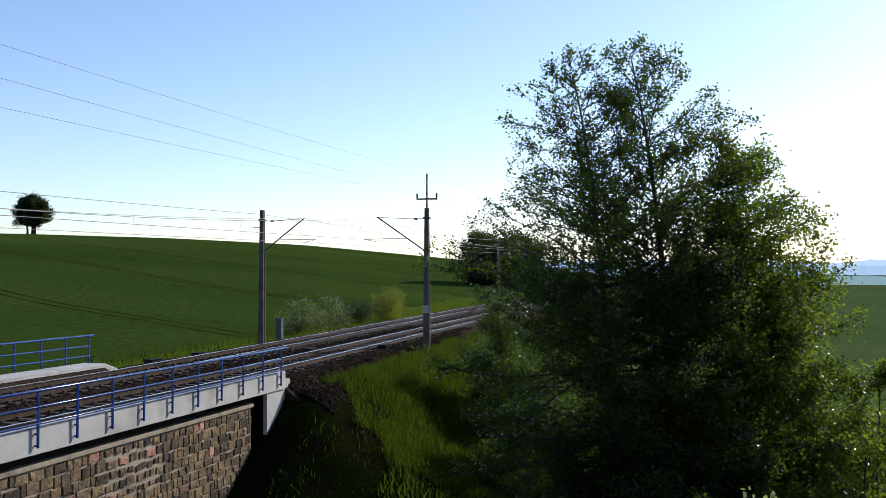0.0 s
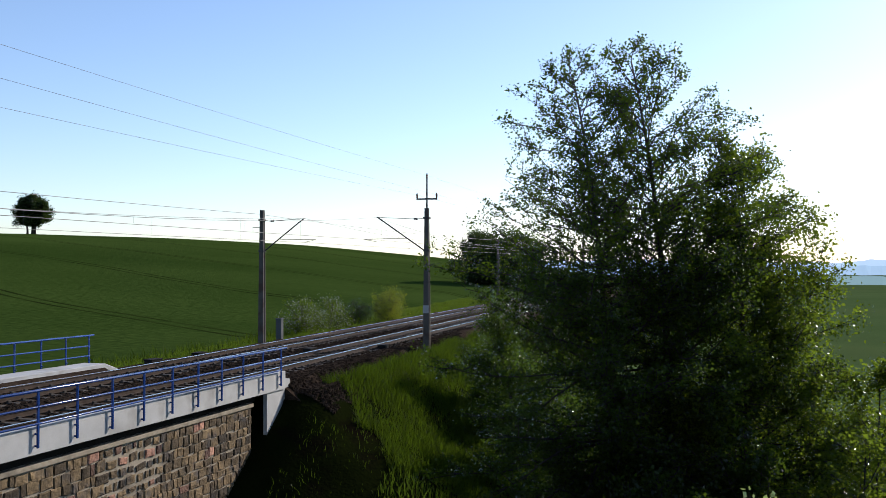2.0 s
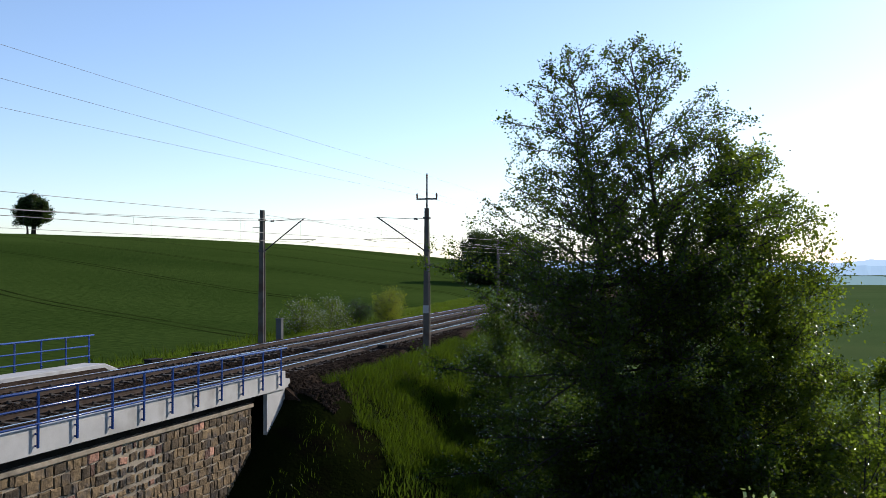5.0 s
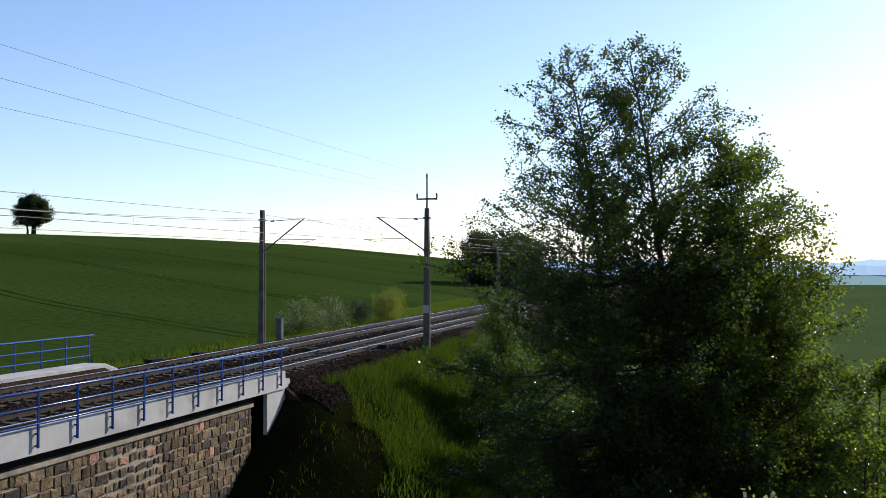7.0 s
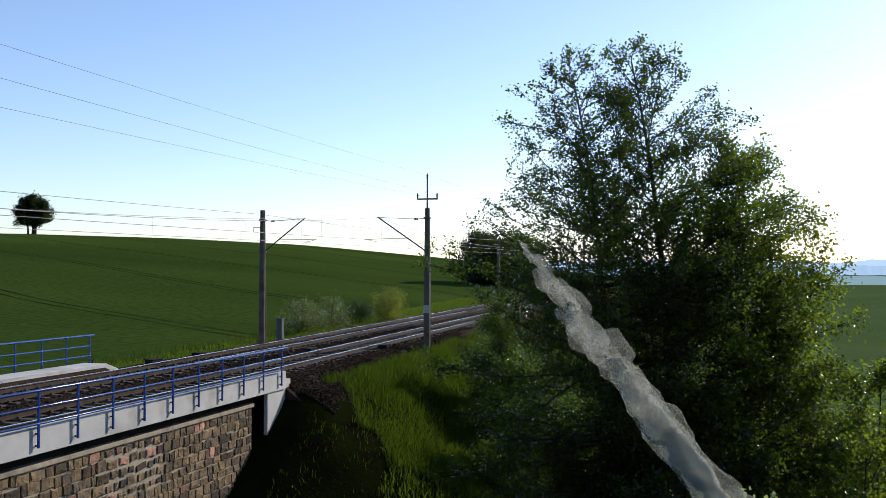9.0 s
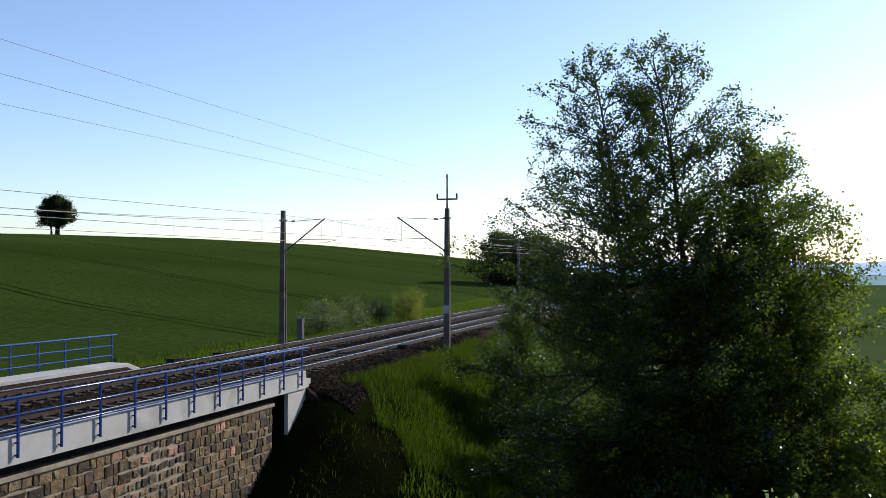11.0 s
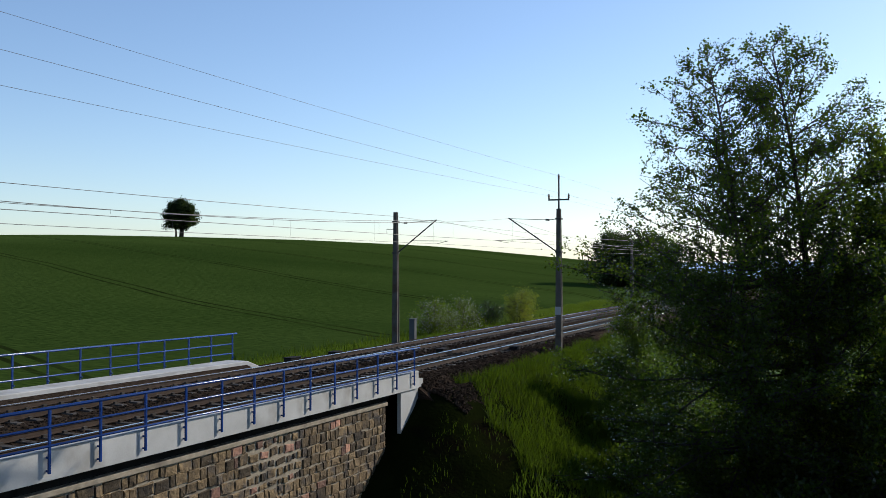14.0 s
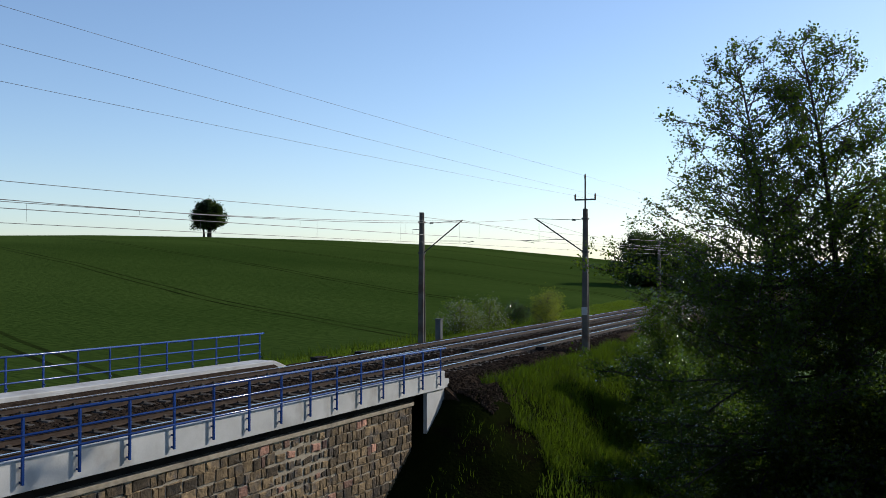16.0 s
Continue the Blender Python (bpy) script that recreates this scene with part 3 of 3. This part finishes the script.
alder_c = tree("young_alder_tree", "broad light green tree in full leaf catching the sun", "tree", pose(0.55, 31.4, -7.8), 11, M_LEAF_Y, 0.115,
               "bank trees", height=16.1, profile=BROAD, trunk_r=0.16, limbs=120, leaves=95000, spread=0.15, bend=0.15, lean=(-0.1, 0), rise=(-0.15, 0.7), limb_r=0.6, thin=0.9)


def bush(label, x, y, h, r, seed, material, n=5000, leaf=0.09, name="bush", **kw):
    z = float(ground_height(x, y)) - 0.1
    return tree(name, label, "bush", pose(x, y, z, 0, 0, seed * 40), seed, material, leaf, "bushes", height=h, profile=[(0, r * 0.7), (0.3, r), (0.7, r * 0.75), (1, r * 0.2)],
                trunk_r=0.05, limbs=26, leaves=n, spread=0.2, first=0.03, rise=(0.4, 1.0), bend=0.15, **kw)


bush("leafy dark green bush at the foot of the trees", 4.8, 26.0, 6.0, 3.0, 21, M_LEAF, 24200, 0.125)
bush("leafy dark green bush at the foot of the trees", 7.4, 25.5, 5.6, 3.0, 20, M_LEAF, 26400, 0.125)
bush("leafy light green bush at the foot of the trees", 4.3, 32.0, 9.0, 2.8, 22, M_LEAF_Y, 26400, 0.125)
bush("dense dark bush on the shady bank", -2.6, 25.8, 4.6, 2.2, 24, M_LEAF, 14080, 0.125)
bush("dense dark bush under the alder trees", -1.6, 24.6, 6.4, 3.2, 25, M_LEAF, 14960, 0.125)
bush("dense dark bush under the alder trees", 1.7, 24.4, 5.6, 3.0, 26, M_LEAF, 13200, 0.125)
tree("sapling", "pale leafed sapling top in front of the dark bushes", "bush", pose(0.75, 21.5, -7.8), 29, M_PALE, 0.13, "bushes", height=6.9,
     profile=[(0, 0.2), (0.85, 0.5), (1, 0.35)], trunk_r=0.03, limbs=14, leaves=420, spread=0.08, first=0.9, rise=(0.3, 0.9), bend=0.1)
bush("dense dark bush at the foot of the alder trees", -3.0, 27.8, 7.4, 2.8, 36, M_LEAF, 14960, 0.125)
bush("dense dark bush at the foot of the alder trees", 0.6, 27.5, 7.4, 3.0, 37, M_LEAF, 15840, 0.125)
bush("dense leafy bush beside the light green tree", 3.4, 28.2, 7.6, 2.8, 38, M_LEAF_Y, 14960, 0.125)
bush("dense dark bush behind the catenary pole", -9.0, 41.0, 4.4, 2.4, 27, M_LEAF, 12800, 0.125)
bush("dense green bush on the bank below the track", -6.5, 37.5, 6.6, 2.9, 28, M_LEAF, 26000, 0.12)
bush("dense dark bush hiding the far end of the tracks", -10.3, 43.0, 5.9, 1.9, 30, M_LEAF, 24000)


def blossom_bush(x, y, h, r, seed):
    b = bush("pale flowering bush beside the railway track", x, y, h, r, seed, M_LEAF_Y, 5000, name="flowering_bush")
    wood, c, rng = grow(seed, height=h, profile=[(0, r * 0.7), (0.3, r), (0.7, r * 0.75), (1, r * 0.2)], trunk_r=0.05, limbs=26, leaves=1500, leaf_size=0.1, spread=0.25, first=0.03, rise=(0.4, 1.0), bend=0.15)
    part("blossom", leaf_mesh("blossom", c, 0.09, rng), M_BLOSSOM, b, "small whitish blossoms")


blossom_bush(-27.0, 58.5, 2.3, 1.9, 31)
blossom_bush(-26.8, 62.5, 2.1, 1.9, 32)
bush("low green bush beside the railway track", -26.5, 66.0, 2.0, 1.6, 34, M_LEAF_D, 5000)
bush("yellow green bush beside the railway track", -25.6, 71.0, 2.7, 1.7, 33, M_STALK, 7000)
FAR = dict(profile=[(0, 3.2), (0.3, 4.5), (0.7, 3.8), (1, 1.0)], trunk_r=0.2, limbs=50, leaves=26000, spread=0.35)
for fx, fy, fh, seed in ((-35.2, 136.0, 8.0, 41), (-32.4, 137.5, 7.4, 42), (-30.0, 142.0, 8.6, 43)):
    tree("field_tree", "dark leafy tree standing beside the far track", "tree", pose(fx, fy, float(ground_height(fx, fy)) - 0.2), seed, M_LEAF_D, 0.26, "far trees", height=fh, **FAR)
lb = (-195.4, 234.0)
lone = tree("lone_tree", "round leafy tree alone on the crest of the field", "tree", pose(lb[0], lb[1], float(ground_height(*lb)) - 0.3), 51, M_LEAF_D, 0.42, height=11.9,
     profile=[(0, 0.7), (0.2, 3.0), (0.34, 5.0), (0.5, 5.7), (0.7, 5.0), (0.88, 3.2), (1, 1.1)], trunk_r=0.55, limbs=90, leaves=42000, spread=0.4, first=0.36, rise=(0.1, 0.75))


for dx, dy, r in ((1.5, -0.9, 0.32), (-1.3, -0.6, 0.36)):
    part("stem", Shape().tube([(dx, dy, 0), (dx * 1.05, dy, 2.0), (dx * 1.5, dy * 1.3, 5.5)], [r, r * 0.8, r * 0.4], 8), M_BARK, lone, "dark side trunk")


# ---- far distance ----
def far_ridge(r, b0, b1, top, rough, seed, material, label):
    rng = np.random.default_rng(seed)
    bs = np.linspace(b0, b1, 260)
    ph = rng.uniform(0, 6, 6)
    hs = top + rough * sum(np.sin(bs * f + p) / (1 + i * 0.6) for i, (f, p) in enumerate(zip((0.35, 0.9, 2.1, 4.7, 9.1, 17.0), ph))) / 1.6
    front = [(-math.sin(radians(b)) * r, math.cos(radians(b)) * r, -14) for b in bs]
    crest = [(-math.sin(radians(b)) * (r + 40), math.cos(radians(b)) * (r + 40), h) for b, h in zip(bs, hs)]
    back = [(-math.sin(radians(b)) * (r + 140), math.cos(radians(b)) * (r + 140), -14) for b in bs]
    rows = list(zip(front, crest, back))
    tagged(part("backdrop", Shape().loft([list(q) for q in rows], False), material), label, "distance", kind="structure")


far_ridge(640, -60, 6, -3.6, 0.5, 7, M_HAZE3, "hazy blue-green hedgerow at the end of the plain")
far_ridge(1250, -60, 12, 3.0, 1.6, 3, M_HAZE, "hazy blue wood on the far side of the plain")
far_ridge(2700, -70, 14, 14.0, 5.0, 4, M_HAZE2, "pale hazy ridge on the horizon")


# ---- grass ----
def grass(name, label, n, x0, x1, y0, y1, h0, h1, material, seed, keep=None, width=0.016, lean=0.3):
    rng = np.random.default_rng(seed)
    x, y = rng.uniform(x0, x1, n), rng.uniform(y0, y1, n)
    patch = 0.5 + 0.25 * np.sin(x * 1.7 + 1.3 * np.sin(y * 0.8)) + 0.25 * np.sin(y * 1.3 + 2 * np.sin(x * 0.6))
    ok = rng.uniform(0, 1, n) < 0.35 + 0.65 * patch
    if keep is not None:
        ok &= keep(x, y)
    x, y, patch = x[ok], y[ok], patch[ok]
    n = len(x)
    z = ground_height(x, y) - 0.04
    h = (h0 + (h1 - h0) * rng.uniform(0, 1, n) ** 1.5) * (0.6 + 0.6 * patch)
    a = rng.uniform(0, 6.28, n)
    w = width * rng.uniform(0.6, 1.4, n)
    la, lr = rng.uniform(0, 6.28, n), lean * h * rng.uniform(0.1, 1, n)
    p = np.stack([x, y, z], 1)
    side = np.stack([np.cos(a) * w, np.sin(a) * w, 0 * a], 1)
    tip = np.stack([np.cos(la) * lr, np.sin(la) * lr, h], 1)
    mid = np.stack([np.cos(la) * lr * 0.3, np.sin(la) * lr * 0.3, h * 0.6], 1)
    v = np.stack([p - side, p + side, p + mid + side * 0.8, p + mid - side * 0.8, p + tip], 1)
    me = bpy.data.meshes.new(name)
    me.vertices.add(n * 5)
    me.vertices.foreach_set("co", v.ravel())
    i = np.arange(n)[:, None] * 5
    tri = np.concatenate([i + [0, 1, 2], i + [0, 2, 3], i + [3, 2, 4]], 1).ravel()
    me.loops.add(n * 9)
    me.loops.foreach_set("vertex_index", tri.astype(np.int32))
    me.polygons.add(n * 3)
    me.polygons.foreach_set("loop_start", np.arange(n * 3, dtype=np.int32) * 3)
    me.update(calc_edges=True)
    me.materials.append(material)
    tagged(new(name, me), label, "grass", kind="stuff")


grass("bank_grass", "long bright green grass on the railway bank", 240000, -14.9, -3.5, 30.0, 62.0, 0.2, 0.62, M_GRASS, 61,
      keep=lambda x, y: (x > -14.55 + 0.25 * np.sin(y * 1.1)) & (y - 34.0 + 0.6 * np.sin(x * 2.0) + 0.35 * np.sin(x * 5.3 + y * 3.1) > -1.2 * (x + 14.6)) & (y > 31.4 + 0.7 * np.sin(x * 3)), width=0.010, lean=0.8)
# Grass given the dark leaf material, so the gully's shade comes from colour.
grass("gully_grass", "gully grass in dark leaf colour that stands in for shade", 50000, -15.2, 10.0, 14.0, 31.5, 0.15, 0.6, M_LEAF, 62, width=0.02, lean=0.8,
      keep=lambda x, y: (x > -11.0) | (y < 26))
# Same dark leaf colour, which paints shade onto these tufts.
grass("sparse_grass", "sparse grass tufts on the bank end, coloured dark for shade", 1200, -14.0, -9.5, 26.5, 33.0, 0.12, 0.35, M_LEAF, 66, width=0.008, lean=0.8,
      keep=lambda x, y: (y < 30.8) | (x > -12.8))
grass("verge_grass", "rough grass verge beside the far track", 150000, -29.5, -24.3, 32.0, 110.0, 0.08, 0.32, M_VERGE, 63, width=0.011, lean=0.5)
grass("weeds", "scattered taller weeds beside the far track", 3000, -30.0, -24.8, 36.0, 80.0, 0.4, 0.8, M_GRASS, 64, lean=0.5)
grass("plain_grass", "long grass on the low plain beyond the trees", 40000, 6.0, 30.0, 32.0, 75.0, 0.4, 1.0, M_GRASS, 65, width=0.03)


# ---- ballast chips ----
def chips(n, seed):
    rng = np.random.default_rng(seed)
    cube = np.array([(x, y, z) for z in (-1, 1) for y in (-1, 1) for x in (-1, 1)], float)
    quads = np.array([(0, 2, 3, 1), (4, 5, 7, 6), (0, 1, 5, 4), (2, 6, 7, 3), (0, 4, 6, 2), (1, 3, 7, 5)])
    kind = rng.uniform(0, 1, n)
    x = np.where(kind < 0.5, -15.7 + 2.4 * rng.uniform(0, 1, n) ** 1.7, rng.uniform(-22.3, -15.6, n))
    y = np.where(kind < 0.5, 31.3 + 24 * rng.uniform(0, 1, n) ** 1.3, rng.uniform(12, 60, n))
    far = np.interp(x, [-24.5, -23.7, -22.6, -19.2, -15.7, -15.2, -14.2, -13.0], [-0.8, -0.26, -0.2, -0.235, -0.205, -0.29, -1.14, -1.3])
    z = np.maximum(np.where(x > -14.7, ground_height(x, y), -9), np.where(x > -14.2, -9, far + grade(y))) + 0.012
    size = rng.uniform(0.022, 0.05, (n, 1, 1))
    v = cube[None] * rng.uniform(0.55, 1.1, (n, 8, 3)) * size
    a = rng.uniform(0, 6.28, n)
    ca, sa = np.cos(a)[:, None], np.sin(a)[:, None]
    v = np.stack([v[..., 0] * ca - v[..., 1] * sa, v[..., 0] * sa + v[..., 1] * ca, v[..., 2]], -1) + np.stack([x, y, z], 1)[:, None]
    f = (quads[None] + (np.arange(n) * 8)[:, None, None]).reshape(-1, 4)
    me = bpy.data.meshes.new("ballast_chips")
    me.from_pydata(v.reshape(-1, 3).tolist(), [], f.tolist())
    me.materials.append(M_CHIP)
    tagged(new("ballast_chips", me), "loose dark brown ballast stones on the track bed", "gravel", kind="stuff")


chips(26000, 71)


# ---- stones of the wall ----
def stone_mesh(seed):
    rng = np.random.default_rng(seed)
    ring = [(-1, -1), (0, -1.0), (1, -1), (1, 0), (1, 1), (0, 1), (-1, 1), (-1, 0)]
    def level(x, k, j):
        return [(x + rng.uniform(-0.012, 0.012) * (j > 0), 0.5 * a * k + rng.uniform(-j, j), 0.5 * b * k + rng.uniform(-j, j)) for a, b in ring]
    s = Shape()
    r0, r1, r2 = level(-0.1, 0.97, 0.0), level(0.012, 0.96, 0.05), level(0.036, 0.84, 0.07)
    s.loft([r0, r1, r2], False)
    s.add(r2 + [(0.04 + rng.uniform(-0.015, 0.015), rng.uniform(-0.1, 0.1), rng.uniform(-0.1, 0.1))], [(k, (k + 1) % 8, 8) for k in range(8)])
    return s.mesh("stone")


def build_stones():
    rng = np.random.default_rng(81)
    plain = [stone_mesh(90 + k) for k in range(6)]
    red = [stone_mesh(100 + k) for k in range(3)]
    for me in plain:
        me.materials.append(M_STONE)
    for me in red:
        me.materials.append(M_STONE_RED)
    rest, count = Shape(), 0
    z = -0.88
    while z > -7.0:
        h = rng.uniform(0.22, 0.36)
        y = 28.98
        while y > 9.0:
            w = rng.uniform(0.17, 0.58)
            patch = 21.3 < y < 23.8 and z > -2.3
            gap = 0.10 if patch else rng.uniform(0.012, 0.034)
            me = red[rng.integers(3)] if rng.uniform() < (0.25 if patch else 0.04) else plain[rng.integers(6)]
            place = Vector((-15.355, y - w / 2, z - h / 2 + rng.uniform(-0.03, 0.03) + float(grade(y))))
            scale = Vector((rng.uniform(0.7, 1.25), w - gap, h - gap * rng.uniform(0.7, 1.3)))
            turn = pose(0, 0, 0, rng.uniform(-3, 3) * (3 if patch else 1), 0, 0)
            if count < 300 and y > 17.5 and z > -4.2:
                ob = part("stone", me, M_STONE, stone_wall)
                ob.matrix_basis = Matrix.Translation(place) @ turn @ Matrix.Diagonal((*scale, 1))
                count += 1
            else:
                co = [(Matrix.Translation(place) @ turn @ Matrix.Diagonal((*scale, 1)) @ v.co)[:] for v in me.vertices]
                rest.add(co, [tuple(q.vertices) for q in me.polygons])
            y -= w
        z -= h
    me = rest.mesh("stones")
    me.materials.append(M_STONE_JOINED)
    tagged(part("stones", me, M_STONE_JOINED, stone_wall), kind="stuff")


build_stones()


# ---- pale streak ----
def pale_streak():
    """A slanting pale streak made up of small see-through puffs, widening downwards."""
    m = make_mat("thin_pale_veil", (0.33, 0.34, 0.29), (0.43, 0.44, 0.38), 2.0, 1.0, bump=0, spec=0.0, translucent=(0.36, 0.37, 0.31))
    n, l = m.node_tree.nodes, m.node_tree.links
    clear = n.new("ShaderNodeBsdfTransparent")
    mix = n.new("ShaderNodeMixShader")
    wisp = n.new("ShaderNodeTexNoise")
    wisp.inputs["Scale"].default_value = 2.5
    geo = n.new("ShaderNodeNewGeometry")
    l.new(geo.outputs["Position"], wisp.inputs["Vector"])
    mr = n.new("ShaderNodeMapRange")
    mr.inputs[1].default_value, mr.inputs[2].default_value, mr.inputs[3].default_value, mr.inputs[4].default_value = 0.3, 0.7, 0.05, 0.125
    l.new(wisp.outputs[0], mr.inputs[0])
    l.new(mr.outputs[0], mix.inputs[0])
    l.new(clear.outputs[0], mix.inputs[1])
    l.new(n["Material Output"].inputs[0].links[0].from_socket, mix.inputs[2])
    l.new(mix.outputs[0], n["Material Output"].inputs[0])
    rng = np.random.default_rng(95)
    shapes = []
    for k in range(5):
        bm = bmesh.new()
        bmesh.ops.create_icosphere(bm, subdivisions=3, radius=1.0)
        ph = rng.uniform(0, 6, 3)
        for q in bm.verts:
            q.co *= 1 + 0.16 * math.sin(q.co.x * 5 + ph[0]) * math.sin(q.co.z * 4 + ph[1]) + 0.08 * math.sin(q.co.y * 6 + ph[2])
        me = bpy.data.meshes.new("puff")
        bm.to_mesh(me)
        bm.free()
        me.shade_smooth()
        me.materials.append(m)
        shapes.append(me)
    top, low = Vector((-3.95, 18.8, 4.45)), Vector((0.6, 18.5, -1.3))
    along = (low - top).to_track_quat("X", "Z").to_matrix().to_4x4()
    t = thing("pale_streak", "thin pale flare-like streak before the trees, built as see-through puffs", "smoke")
    for k in range(64):
        u = (k + rng.uniform(0, 1)) / 64
        width = float(np.interp(u, [0, 0.1, 0.45, 0.75, 1], [0.05, 0.2, 0.38, 0.42, 0.36]))
        off = Vector((0, rng.normal(0, 0.35), rng.normal(0, 0.35))) * width
        r = width * rng.uniform(0.35, 0.85)
        ob = part("puff", shapes[k % 5], m, t)
        ob.matrix_basis = Matrix.Translation(top.lerp(low, u)) @ along @ Matrix.Translation(off) @ pose(0, 0, 0, rng.uniform(0, 360), rng.uniform(-12, 12), 0) @ Matrix.Diagonal((r * rng.uniform(1.4, 2.4), r, r, 1))
    return t


# Made-up smoke: a stand-in for a pale flare-like streak before the trees.
smoke = pale_streak()


def motions():
    """The tall trees sway slightly in the wind; the made-up streak shoots up and sinks away again."""
    for ob, amp in ((alder_a, 0.25), (alder_b, 0.18), (alder_c, 0.2)):
        m = ob.matrix_basis.copy()
        rows = []
        for t, k in ((0, 0), (1.5, -0.1), (3.5, -1.0), (5.2, -0.5), (7.0, -0.9), (8.5, -0.7), (11.0, 0.2), (13.0, -0.3), (14.5, 0.3), (16.0, 0)):
            rows.append((t, Matrix.Translation(m.translation) @ pose(0, 0, 0, 0, amp * k, 0) @ m.to_3x3().to_4x4()))
        walk(ob, rows)

    down, up = pose(3.0, 0, -14.5), pose(0, 0, 0)
    walk(smoke, [(0, down), (8.1, down), (8.2, up), (8.9, up), (9.8, up), (10.4, down), (16.0, down)])


motions()
